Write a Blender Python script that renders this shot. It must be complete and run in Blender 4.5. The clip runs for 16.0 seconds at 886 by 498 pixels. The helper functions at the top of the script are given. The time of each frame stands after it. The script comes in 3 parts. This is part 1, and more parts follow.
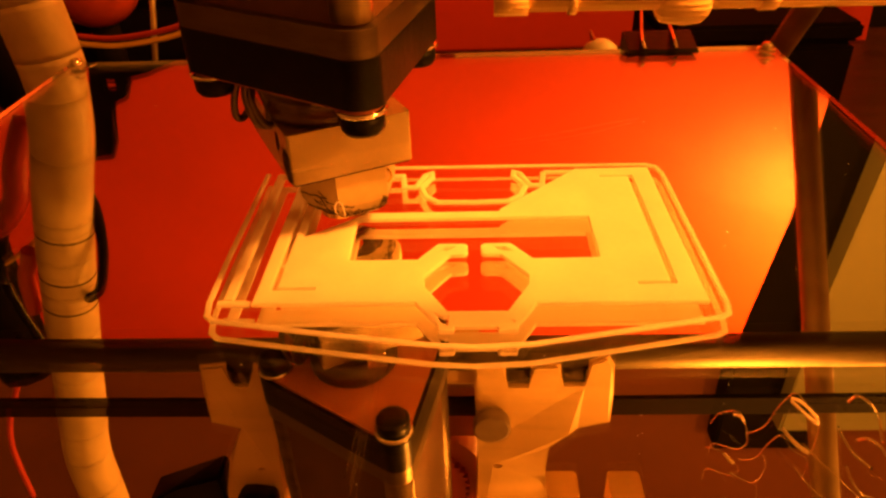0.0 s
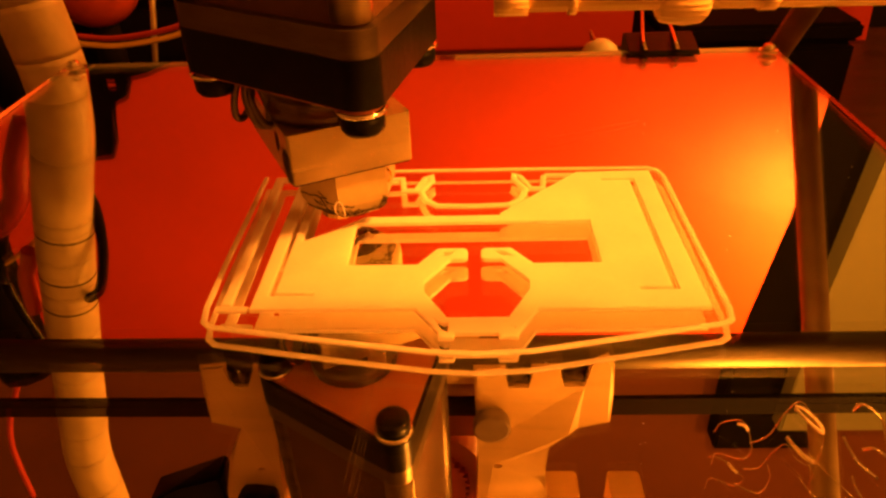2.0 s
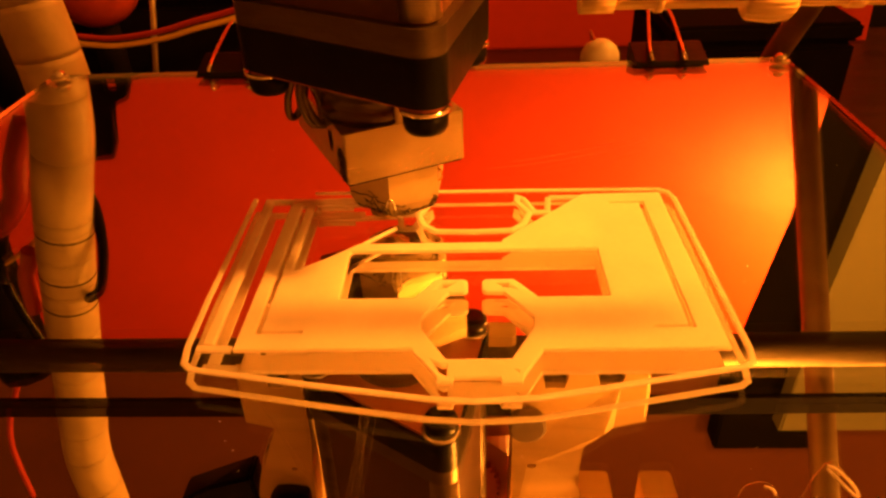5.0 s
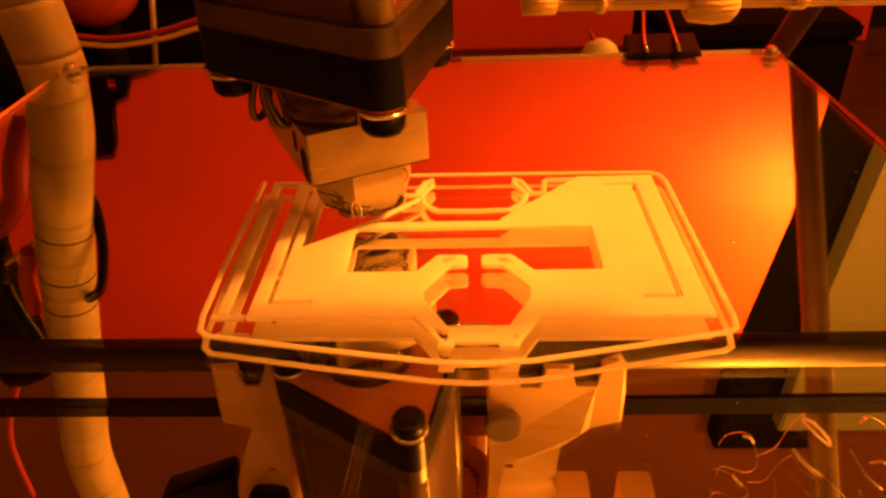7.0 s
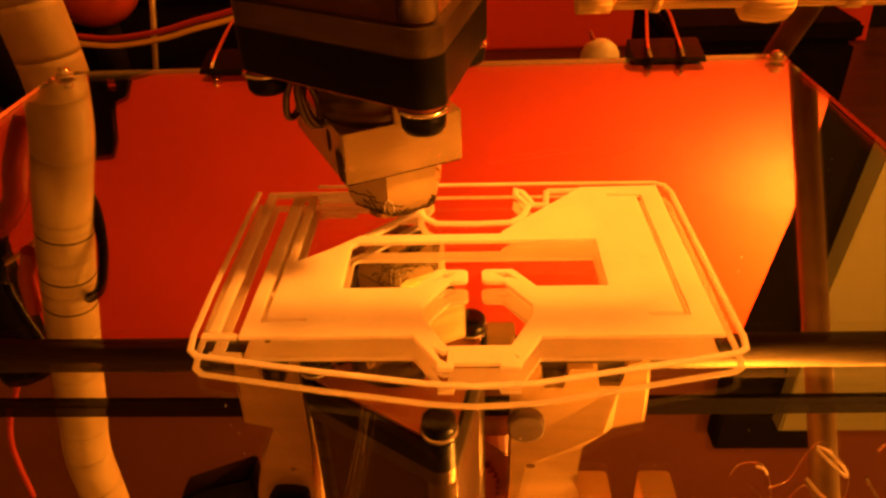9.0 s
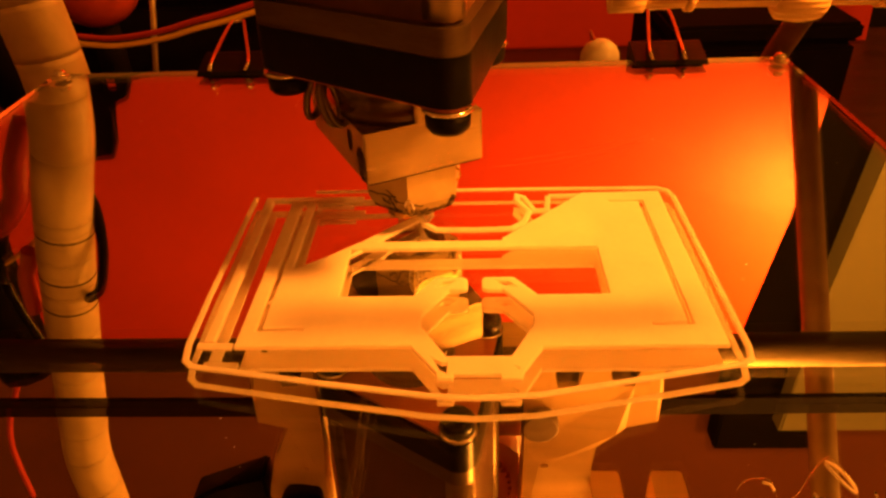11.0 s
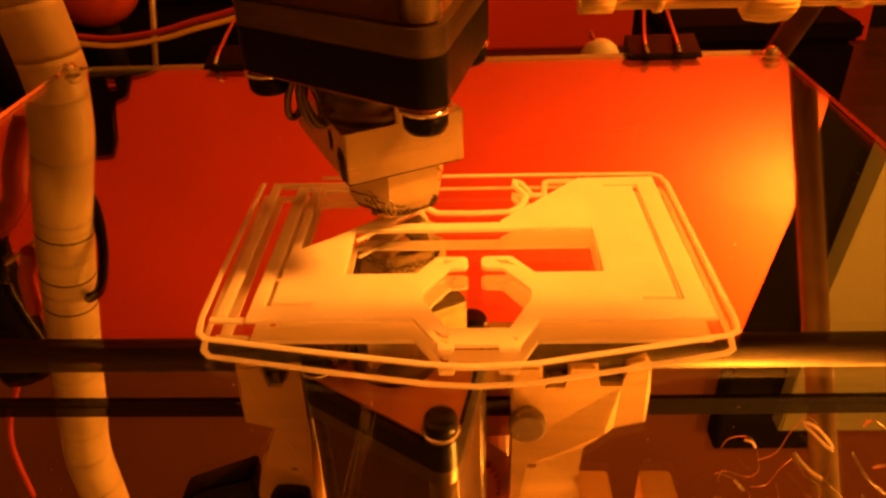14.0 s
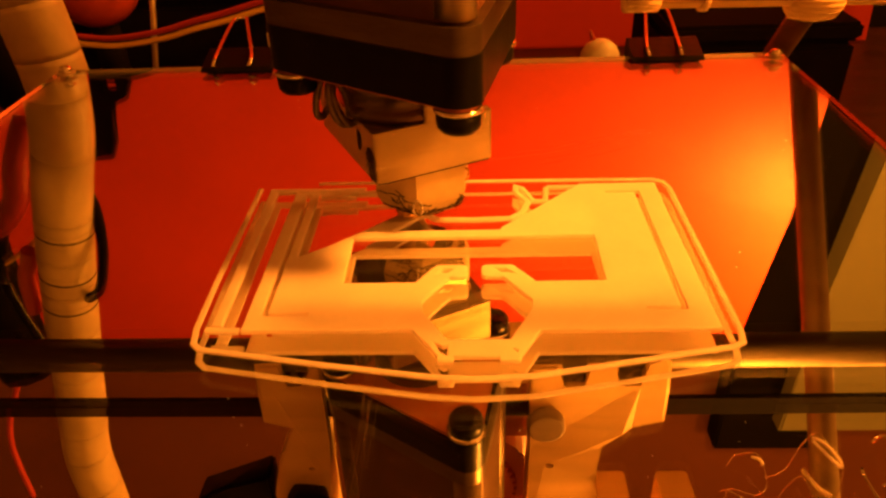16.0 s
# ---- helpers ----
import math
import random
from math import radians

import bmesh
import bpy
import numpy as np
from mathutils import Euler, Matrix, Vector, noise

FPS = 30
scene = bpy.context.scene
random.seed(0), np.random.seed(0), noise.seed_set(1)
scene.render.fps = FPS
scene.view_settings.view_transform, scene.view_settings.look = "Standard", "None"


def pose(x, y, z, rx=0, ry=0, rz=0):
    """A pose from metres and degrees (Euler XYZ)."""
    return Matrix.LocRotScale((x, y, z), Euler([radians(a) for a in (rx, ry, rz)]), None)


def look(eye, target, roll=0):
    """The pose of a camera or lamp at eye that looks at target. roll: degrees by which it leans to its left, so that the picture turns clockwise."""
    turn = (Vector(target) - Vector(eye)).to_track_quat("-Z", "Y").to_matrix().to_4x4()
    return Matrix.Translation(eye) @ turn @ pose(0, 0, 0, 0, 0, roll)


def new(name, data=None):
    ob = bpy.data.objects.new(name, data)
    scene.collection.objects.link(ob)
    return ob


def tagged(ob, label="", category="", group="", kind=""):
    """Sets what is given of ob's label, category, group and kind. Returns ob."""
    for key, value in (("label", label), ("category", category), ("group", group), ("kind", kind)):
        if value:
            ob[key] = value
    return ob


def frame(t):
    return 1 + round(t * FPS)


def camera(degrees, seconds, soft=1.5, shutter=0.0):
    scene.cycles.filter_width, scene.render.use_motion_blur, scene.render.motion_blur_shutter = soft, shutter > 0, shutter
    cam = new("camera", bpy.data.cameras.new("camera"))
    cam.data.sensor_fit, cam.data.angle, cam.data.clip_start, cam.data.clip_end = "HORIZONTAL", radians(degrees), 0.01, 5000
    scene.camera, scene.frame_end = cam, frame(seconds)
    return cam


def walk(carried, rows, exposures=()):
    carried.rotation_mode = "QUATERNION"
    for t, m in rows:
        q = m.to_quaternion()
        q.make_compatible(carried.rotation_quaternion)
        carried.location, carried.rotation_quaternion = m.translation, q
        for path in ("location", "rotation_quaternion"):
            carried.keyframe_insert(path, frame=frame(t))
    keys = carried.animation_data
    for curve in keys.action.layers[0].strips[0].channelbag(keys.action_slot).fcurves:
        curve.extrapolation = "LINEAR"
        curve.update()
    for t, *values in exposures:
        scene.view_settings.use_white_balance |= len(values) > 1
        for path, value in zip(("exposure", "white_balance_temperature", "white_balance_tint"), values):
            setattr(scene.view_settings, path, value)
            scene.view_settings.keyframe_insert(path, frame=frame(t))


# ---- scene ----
cam = camera(62.98, 16.0, soft=2.6)
# the camera stands still, 65 mm above the mirror, looking down on the bed
CAM = Matrix(((0.9991, 0.0147, 0.0402, 0.0), (0.0258, 0.5426, -0.8396, 0.0), (-0.0342, 0.8399, 0.5417, 0.065), (0, 0, 0, 1)))
walk(cam, [(0.0, CAM), (16.0, CAM)], exposures=[(0.0, 0.42), (4.2, 0.42), (6.3, 0.25), (16.0, 0.25)])
MM = 0.001

# ---- light ----
world = bpy.data.worlds.new("world")
world.use_nodes = True
scene.world = world
wbg = world.node_tree.nodes["Background"]
wbg.inputs[0].default_value = (1.0, 0.45, 0.12, 1)
wbg.inputs[1].default_value = 0.03


def lamp(name, kind, energy, colour, m, **kw):
    data = bpy.data.lights.new(name, kind)
    data.energy, data.color = energy, colour
    for key, value in kw.items():
        if key == "size":
            data.shadow_soft_size = value
        if key == "cone":
            data.spot_size = radians(value)
        if key == "blend":
            data.spot_blend = value
    ob = new(name, data)
    ob.matrix_world = m
    return ob


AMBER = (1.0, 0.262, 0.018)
# Unseen spot without fixture; its cone is cut to the print's lit patch.
KEY_EYE, KEY_AIM = (0.38, 0.03, 0.44), (0.005, 0.113, 0.0)
lamp("unseen_key_spot", "SPOT", 58.0, AMBER, look(KEY_EYE, KEY_AIM), size=0.042, cone=14.5, blend=0.8)
WALL_LAMP = (0.372, 0.43, 0.305)
lamp("wall_lamp_bulb", "POINT", 20.0, AMBER, pose(*WALL_LAMP), size=0.03)
# Unseen fill light, added to lift the carriage plates and dark areas.
FILL_AT = (1.28, -0.72, 0.80)
lamp("fill_light", "POINT", 48.0, AMBER, pose(*FILL_AT), size=0.06)


# ---- materials ----
def mat(name, colour, rough=0.5, spec=0.5, metal=0.0, vary=0.25, scale=60.0, bump=0.0, bump_scale=400.0, translucent=0.0, stretch=(1, 1, 1), coat=0.0, alpha=1.0, along=0.0):
    m = bpy.data.materials.new(name)
    m.use_nodes = True
    nt = m.node_tree
    b = nt.nodes["Principled BSDF"]
    out = nt.nodes["Material Output"]
    tc = nt.nodes.new("ShaderNodeTexCoord")
    mp = nt.nodes.new("ShaderNodeMapping")
    mp.inputs["Scale"].default_value = stretch
    nt.links.new(tc.outputs["Object"], mp.inputs[0])
    n1 = nt.nodes.new("ShaderNodeTexNoise")
    n1.inputs["Scale"].default_value = scale
    n1.inputs["Detail"].default_value = 6
    nt.links.new(mp.outputs[0], n1.inputs["Vector"])
    n2 = nt.nodes.new("ShaderNodeTexNoise")
    n2.inputs["Scale"].default_value = bump_scale
    n2.inputs["Detail"].default_value = 4
    nt.links.new(mp.outputs[0], n2.inputs["Vector"])
    mixn = nt.nodes.new("ShaderNodeMath")
    mixn.operation = "MULTIPLY_ADD"
    mixn.inputs[1].default_value = 0.35
    nt.links.new(n2.outputs["Fac"], mixn.inputs[0])
    nt.links.new(n1.outputs["Fac"], mixn.inputs[2])
    ramp = nt.nodes.new("ShaderNodeMapRange")
    ramp.inputs["From Min"].default_value = 0.45
    ramp.inputs["From Max"].default_value = 0.9
    nt.links.new(mixn.outputs[0], ramp.inputs["Value"])
    mx = nt.nodes.new("ShaderNodeMix")
    mx.data_type = "RGBA"
    mx.inputs[6].default_value = (*[c * (1 - vary) for c in colour], 1)
    mx.inputs[7].default_value = (*[min(1, c * (1 + vary * 0.6)) for c in colour], 1)
    nt.links.new(ramp.outputs[0], mx.inputs[0])
    nt.links.new(mx.outputs[2], b.inputs["Base Color"])
    b.inputs["Metallic"].default_value = metal
    b.inputs["Specular IOR Level"].default_value = spec
    b.inputs["Coat Weight"].default_value = coat
    if along:
        tg = nt.nodes.new("ShaderNodeTangent")
        tg.direction_type, tg.axis = "RADIAL", "X"
        nt.links.new(tg.outputs[0], b.inputs["Tangent"])
        b.inputs["Anisotropic"].default_value = along
    rr = nt.nodes.new("ShaderNodeMapRange")
    rr.inputs["To Min"].default_value = max(0.02, rough - 0.12)
    rr.inputs["To Max"].default_value = min(1, rough + 0.12)
    nt.links.new(n1.outputs["Fac"], rr.inputs["Value"])
    nt.links.new(rr.outputs[0], b.inputs["Roughness"])
    if bump:
        bp = nt.nodes.new("ShaderNodeBump")
        bp.inputs["Strength"].default_value = bump
        bp.inputs["Distance"].default_value = 0.0003
        nt.links.new(n2.outputs["Fac"], bp.inputs["Height"])
        nt.links.new(bp.outputs[0], b.inputs["Normal"])
    if translucent:
        tr = nt.nodes.new("ShaderNodeBsdfTranslucent")
        tr.inputs["Color"].default_value = (0.92, 0.80, 0.66, 1)
        ms = nt.nodes.new("ShaderNodeMixShader")
        ms.inputs[0].default_value = translucent
        nt.links.new(b.outputs[0], ms.inputs[1])
        nt.links.new(tr.outputs[0], ms.inputs[2])
        nt.links.new(ms.outputs[0], out.inputs["Surface"])
        if alpha < 1:
            clear = nt.nodes.new("ShaderNodeBsdfTransparent")
            thin = nt.nodes.new("ShaderNodeMixShader")
            thin.inputs[0].default_value = alpha
            nt.links.new(clear.outputs[0], thin.inputs[1])
            nt.links.new(ms.outputs[0], thin.inputs[2])
            nt.links.new(thin.outputs[0], out.inputs["Surface"])
    return m


def glass_mat(name, colour=(1, 1, 1), rough=0.0, ior=1.52):
    m = bpy.data.materials.new(name)
    m.use_nodes = True
    nt = m.node_tree
    nt.nodes.remove(nt.nodes["Principled BSDF"])
    g = nt.nodes.new("ShaderNodeBsdfGlass")
    g.inputs["Color"].default_value = (*colour, 1)
    g.inputs["Roughness"].default_value = rough
    g.inputs["IOR"].default_value = ior
    nt.links.new(g.outputs[0], nt.nodes["Material Output"].inputs["Surface"])
    return m


def silver_mat():
    m = bpy.data.materials.new("silvering")
    m.use_nodes = True
    b = m.node_tree.nodes["Principled BSDF"]
    b.inputs["Base Color"].default_value = (0.92, 0.92, 0.88, 1)
    b.inputs["Metallic"].default_value = 1
    b.inputs["Roughness"].default_value = 0.0
    return m


GLASS = glass_mat("mirror_glass", (0.97, 0.99, 0.97))
SILVER = silver_mat()
STRAND = glass_mat("clear_plastic", (1, 0.96, 0.9), 0.10, 1.38)
ABS = mat("natural_abs", (0.86, 0.82, 0.80), 0.55, spec=0.3, vary=0.10, scale=120, bump=0.25, bump_scale=900, translucent=0.55)
def add_lines(m, period, angle, strength):
    """Fine parallel ridges, as a print head lays them down."""
    nt = m.node_tree
    tc = nt.nodes.new("ShaderNodeTexCoord")
    mp = nt.nodes.new("ShaderNodeMapping")
    mp.inputs["Rotation"].default_value = angle
    wv = nt.nodes.new("ShaderNodeTexWave")
    wv.inputs["Scale"].default_value = 2 * math.pi / (20 * period)
    wv.inputs["Distortion"].default_value = 0.6
    bp = nt.nodes.new("ShaderNodeBump")
    bp.inputs["Strength"].default_value = strength
    bp.inputs["Distance"].default_value = 0.00015
    nt.links.new(tc.outputs["Object"], mp.inputs[0])
    nt.links.new(mp.outputs[0], wv.inputs["Vector"])
    nt.links.new(wv.outputs["Fac"], bp.inputs["Height"])
    b = nt.nodes["Principled BSDF"]
    if b.inputs["Normal"].is_linked:
        nt.links.new(b.inputs["Normal"].links[0].from_socket, bp.inputs["Normal"])
    nt.links.new(bp.outputs[0], b.inputs["Normal"])


ABS_THIN = mat("thin_natural_abs", (0.86, 0.82, 0.80), 0.5, spec=0.3, vary=0.18, scale=160, bump=0.25, bump_scale=900, translucent=0.5, alpha=0.66)
ABS_FILL = mat("natural_abs_infill", (0.86, 0.82, 0.80), 0.55, spec=0.3, vary=0.10, scale=120, bump=0.25, bump_scale=900, translucent=0.55)
add_lines(ABS_FILL, 0.0009, (0, 0, radians(45)), 0.10)
PRINTED = mat("printed_white_plastic", (0.80, 0.56, 0.25), 0.5, vary=0.2, scale=50, bump=0.4, bump_scale=500, stretch=(0.15, 0.15, 3))
REDWALL = mat("red_paint", (0.55, 0.040, 0.007), 0.56, vary=0.12, scale=7, bump=0.05, bump_scale=90)
BLACK = mat("black_plastic", (0.004, 0.004, 0.003), 0.36, spec=0.10, vary=0.3, scale=90, bump=0.2, bump_scale=700)
GAP_DARK = mat("gap_dark", (0.006, 0.005, 0.002), 0.8, spec=0.1, vary=0.25, scale=6)
DARK = mat("dark_clutter", (0.007, 0.005, 0.004), 0.8, spec=0.04, vary=0.4, scale=20)
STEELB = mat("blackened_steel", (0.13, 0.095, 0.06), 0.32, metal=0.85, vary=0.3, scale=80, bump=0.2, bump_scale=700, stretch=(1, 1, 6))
ALU = mat("brushed_aluminium", (0.44, 0.34, 0.19), 0.24, metal=0.8, vary=0.10, scale=120, bump=0.08, bump_scale=900, stretch=(0.08, 0.08, 2.5))
FOIL = mat("taped_aluminium", (0.50, 0.39, 0.21), 0.42, metal=0.7, vary=0.16, scale=110, bump=0.25, bump_scale=400)
UNDERSIDE_SHADE = mat("shaded_underside", (0.045, 0.027, 0.014), 0.6, vary=0.4, scale=120, bump=0.3)
SCORCH_DARK = mat("scorch_and_hole_dark", (0.035, 0.018, 0.010), 0.75, vary=0.5, scale=300, bump=0.6)
# Brown tint stands in for the red reflected by the motor's steel.
MOTOR = mat("dark_brown_motor", (0.10, 0.042, 0.018), 0.45, spec=0.3, vary=0.3, scale=60, bump=0.15)
LIT_CORNER = mat("lit_motor_steel", (0.25, 0.19, 0.11), 0.34, metal=0.9, vary=0.2, scale=90, bump=0.15)
CHROME = mat("chromed_steel", (0.85, 0.82, 0.76), 0.10, metal=1.0, vary=0.05, scale=100)
ROD = mat("ground_steel_rod", (0.10, 0.08, 0.045), 0.46, metal=1.0, vary=0.08, scale=60, stretch=(0.2, 3, 3), along=0.5)
ZINC = mat("zinc_plated_steel", (0.70, 0.62, 0.46), 0.42, metal=0.9, vary=0.2, scale=120)
add_lines(PRINTED, 0.0006, (0, radians(90), 0), 0.5)
BRASS = mat("brass", (0.78, 0.55, 0.22), 0.22, metal=1.0, vary=0.15, scale=200)
TAPE = mat("cream_tape", (0.50, 0.40, 0.22), 0.5, vary=0.2, scale=70, bump=0.35, bump_scale=260)
TAPE_EDGE = mat("tape_seam", (0.22, 0.16, 0.10), 0.7, vary=0.2, scale=90)
RED_PLASTIC = mat("red_plastic", (0.45, 0.06, 0.02), 0.4, vary=0.15, scale=60)
YELLOW_WIRE = mat("yellow_insulation", (0.75, 0.50, 0.05), 0.4, vary=0.1, scale=90)
RED_WIRE = mat("red_insulation", (0.36, 0.03, 0.03), 0.4, vary=0.1, scale=90)
BEIGE = mat("beige_paint", (0.25, 0.27, 0.17), 0.6, vary=0.1, scale=5)
# Unseen room shell, kept pale so its surfaces bounce fill light.
ROOM = mat("pale_bounce_plaster", (0.52, 0.44, 0.34), 0.8, vary=0.15, scale=4)
WALLRED = mat("dull_red_brown_wall", (0.17, 0.055, 0.014), 0.8, vary=0.15, scale=4)
BROWNRED = mat("brown_red", (0.40, 0.12, 0.028), 0.8, vary=0.15, scale=4)
TABLE = mat("dark_table", (0.06, 0.012, 0.007), 0.45, vary=0.3, scale=14, stretch=(1, 8, 1))
ORANGE = mat("orange_plastic", (0.52, 0.12, 0.014), 0.35, vary=0.2, scale=60, bump=0.1)
THREAD = mat("dull_threaded_steel", (0.56, 0.47, 0.30), 0.42, metal=0.7, vary=0.2, scale=120, bump=0.4, bump_scale=500)
WHITE = mat("white_plastic", (0.8, 0.78, 0.7), 0.4, vary=0.06, scale=60)


# ---- mesh helpers (millimetres in, metres out) ----
def thing(name, base, label, category, group="", kind=""):
    ob = new(name)
    ob.location = [c * MM for c in base]
    ob.empty_display_size = 0.01
    return tagged(ob, label, category, group, kind)


def base_of(ob):
    p = Vector((0, 0, 0))
    while ob is not None:
        p += ob.location
        ob = ob.parent
    return p


def scaled_from_eye(f, x, y, z):
    """Uniform scaling by f about an eye point, so parts keep their place in view."""
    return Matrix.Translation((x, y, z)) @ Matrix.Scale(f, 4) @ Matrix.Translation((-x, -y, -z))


VIEW_FIT = [Matrix.Identity(4)]


def part(name, bm, material, parent, label="", smooth=False, bevel=0.0):
    """Links a bmesh, given in world millimetres, as one mesh under a thing."""
    off = base_of(parent) if parent else Vector((0, 0, 0))
    if bevel:
        es = [e for e in bm.edges if len(e.link_faces) == 2 and e.calc_face_angle(0) > 0.6]
        bmesh.ops.bevel(bm, geom=es, offset=bevel, segments=2, affect="EDGES", clamp_overlap=True)
    for v in bm.verts:
        v.co = (VIEW_FIT[0] @ v.co) * MM - off
    bmesh.ops.recalc_face_normals(bm, faces=bm.faces)
    me = bpy.data.meshes.new(name)
    for f in bm.faces:
        f.smooth = smooth and len(f.verts) <= 4
    bm.to_mesh(me)
    bm.free()
    for m in material if isinstance(material, (list, tuple)) else [material]:
        me.materials.append(m)
    ob = new(name, me)
    ob.parent = parent
    if label:
        ob["label"] = label
    return ob


def alone(name, bm, material, label, category, smooth=False, bevel=0.0, group="", kind="", base=None):
    """One mesh as a top-level thing, its origin at base."""
    b = Vector(base) if base else Vector((0, 0, 0))
    if bevel:
        es = [e for e in bm.edges if len(e.link_faces) == 2 and e.calc_face_angle(0) > 0.6]
        bmesh.ops.bevel(bm, geom=es, offset=bevel, segments=2, affect="EDGES", clamp_overlap=True)
    for v in bm.verts:
        v.co -= b
    ob = part(name, bm, material, None, smooth=smooth)
    ob.location = b * MM
    return tagged(ob, label, category, group, kind)


def box(x0, x1, y0, y1, z0, z1, bm=None):
    bm = bm or bmesh.new()
    m = Matrix.Translation(((x0 + x1) / 2, (y0 + y1) / 2, (z0 + z1) / 2)) @ Matrix.Diagonal((x1 - x0, y1 - y0, z1 - z0, 1))
    bmesh.ops.create_cube(bm, size=1, matrix=m)
    return bm


def cyl(a, b, r, r2=None, seg=24, bm=None):
    bm = bm or bmesh.new()
    a, b = Vector(a), Vector(b)
    m = Matrix.Translation((a + b) / 2) @ (b - a).to_track_quat("Z", "Y").to_matrix().to_4x4()
    bmesh.ops.create_cone(bm, cap_ends=True, segments=seg, radius1=r, radius2=r if r2 is None else r2, depth=(b - a).length, matrix=m)
    return bm


def tube(points, r, seg=10, bm=None, closed=False):
    """A round cable along points."""
    bm = bm or bmesh.new()
    pts = [Vector(p) for p in points]
    n = len(pts)
    rings = []
    for i, p in enumerate(pts):
        d = (pts[(i + 1) % n] - pts[i - 1]) if closed else (pts[min(i + 1, n - 1)] - pts[max(i - 1, 0)])
        q = d.to_track_quat("Z", "Y")
        ring = []
        for k in range(seg):
            a = 2 * math.pi * k / seg
            ring.append(bm.verts.new(p + q @ Vector((math.cos(a) * r, math.sin(a) * r, 0))))
        rings.append(ring)
    last = n if closed else n - 1
    for i in range(last):
        a, b = rings[i], rings[(i + 1) % n]
        for k in range(seg):
            bm.faces.new((a[k], a[(k + 1) % seg], b[(k + 1) % seg], b[k]))
    if not closed:
        bm.faces.new(rings[0][::-1])
        bm.faces.new(rings[-1])
    return bm


def smooth_path(points, steps=6):
    """Points along a soft curve through the given ones."""
    p = [Vector(points[0])] + [Vector(q) for q in points] + [Vector(points[-1])]
    out = []
    for i in range(1, len(p) - 2):
        for s in range(steps):
            t = s / steps
            a, b, c, d = p[i - 1], p[i], p[i + 1], p[i + 2]
            out.append(0.5 * ((2 * b) + (c - a) * t + (2 * a - 5 * b + 4 * c - d) * t * t + (3 * b - a - 3 * c + d) * t ** 3))
    out.append(p[-2])
    return out


def bead(path, w, hgt, bm=None, z0=0.02, closed=False, wobble=0.04):
    """A laid-down line of plastic: a rounded strip along a path on the bed."""
    bm = bm or bmesh.new()
    pts = [Vector((x, y)) for x, y in path]
    fine = []
    for a, b in zip(pts, pts[1:] + ([pts[0]] if closed else [])):
        k = max(1, int((b - a).length / 3.0))
        fine += [a.lerp(b, i / k) for i in range(k)]
    if not closed:
        fine.append(pts[-1])
    n = len(fine)
    prof = [(-0.5, 0.0), (-0.5, 0.55), (-0.34, 0.92), (0.0, 1.0), (0.34, 0.92), (0.5, 0.55), (0.5, 0.0)]
    rings = []
    for i, p in enumerate(fine):
        a = fine[i - 1] if (closed or i) else p
        b = fine[(i + 1) % n] if (closed or i < n - 1) else p
        d1 = (p - a).normalized() if (p - a).length else (b - p).normalized()
        d2 = (b - p).normalized() if (b - p).length else d1
        nrm = Vector((-(d1 + d2).y, (d1 + d2).x)).normalized()
        k = 1 / max(0.5, nrm.dot(Vector((-d1.y, d1.x))))
        ww = w * (1 + random.uniform(-wobble, wobble))
        rings.append([bm.verts.new((p.x + nrm.x * u * ww * k, p.y + nrm.y * u * ww * k, z0 + v * hgt)) for u, v in prof])
    m = len(prof)
    for i in range(n if closed else n - 1):
        a, b = rings[i], rings[(i + 1) % n]
        for j in range(m):
            bm.faces.new((a[j], a[(j + 1) % m], b[(j + 1) % m], b[j]))
    if not closed:
        bm.faces.new(rings[0][::-1])
        bm.faces.new(rings[-1])
    return bm


def plate(loops, lo, hi, axis="z", bm=None):
    """A flat plate with holes: loops of 2D points, extruded from lo to hi along the axis."""
    bm = bm or bmesh.new()
    es = []
    for loop in loops:
        vs = [bm.verts.new((x, y, 0)) for x, y in loop]
        es += [bm.edges.new((a, b)) for a, b in zip(vs, vs[1:] + vs[:1])]
    res = bmesh.ops.triangle_fill(bm, use_beauty=True, use_dissolve=False, edges=es, normal=(0, 0, 1))
    faces = [g for g in res["geom"] if isinstance(g, bmesh.types.BMFace)]
    bmesh.ops.dissolve_limit(bm, angle_limit=0.001, verts=list(bm.verts), edges=[e for e in bm.edges if len(e.link_faces) == 2])
    ext = bmesh.ops.extrude_face_region(bm, geom=list(bm.faces))
    top = [g for g in ext["geom"] if isinstance(g, bmesh.types.BMVert)]
    for v in top:
        v.co.z = hi - lo
    for v in bm.verts:
        v.co.z += lo
        if axis == "y":
            v.co = Vector((v.co.x, v.co.z, v.co.y))
    return bm


def spun(pr, centre, seg=24, bm=None, turn=None):
    """A turned part: (radius, height) pairs round an axis."""
    bm = bm or bmesh.new()
    c, q = Vector(centre), turn or Matrix.Identity(3)
    rings = []
    for r, z in pr:
        rings.append([bm.verts.new(c + q @ Vector((r * math.cos(2 * math.pi * k / seg), r * math.sin(2 * math.pi * k / seg), z))) for k in range(seg)])
    for a, b in zip(rings, rings[1:]):
        for k in range(seg):
            bm.faces.new((a[k], a[(k + 1) % seg], b[(k + 1) % seg], b[k]))
    bm.faces.new(rings[0][::-1])
    bm.faces.new(rings[-1])
    return bm


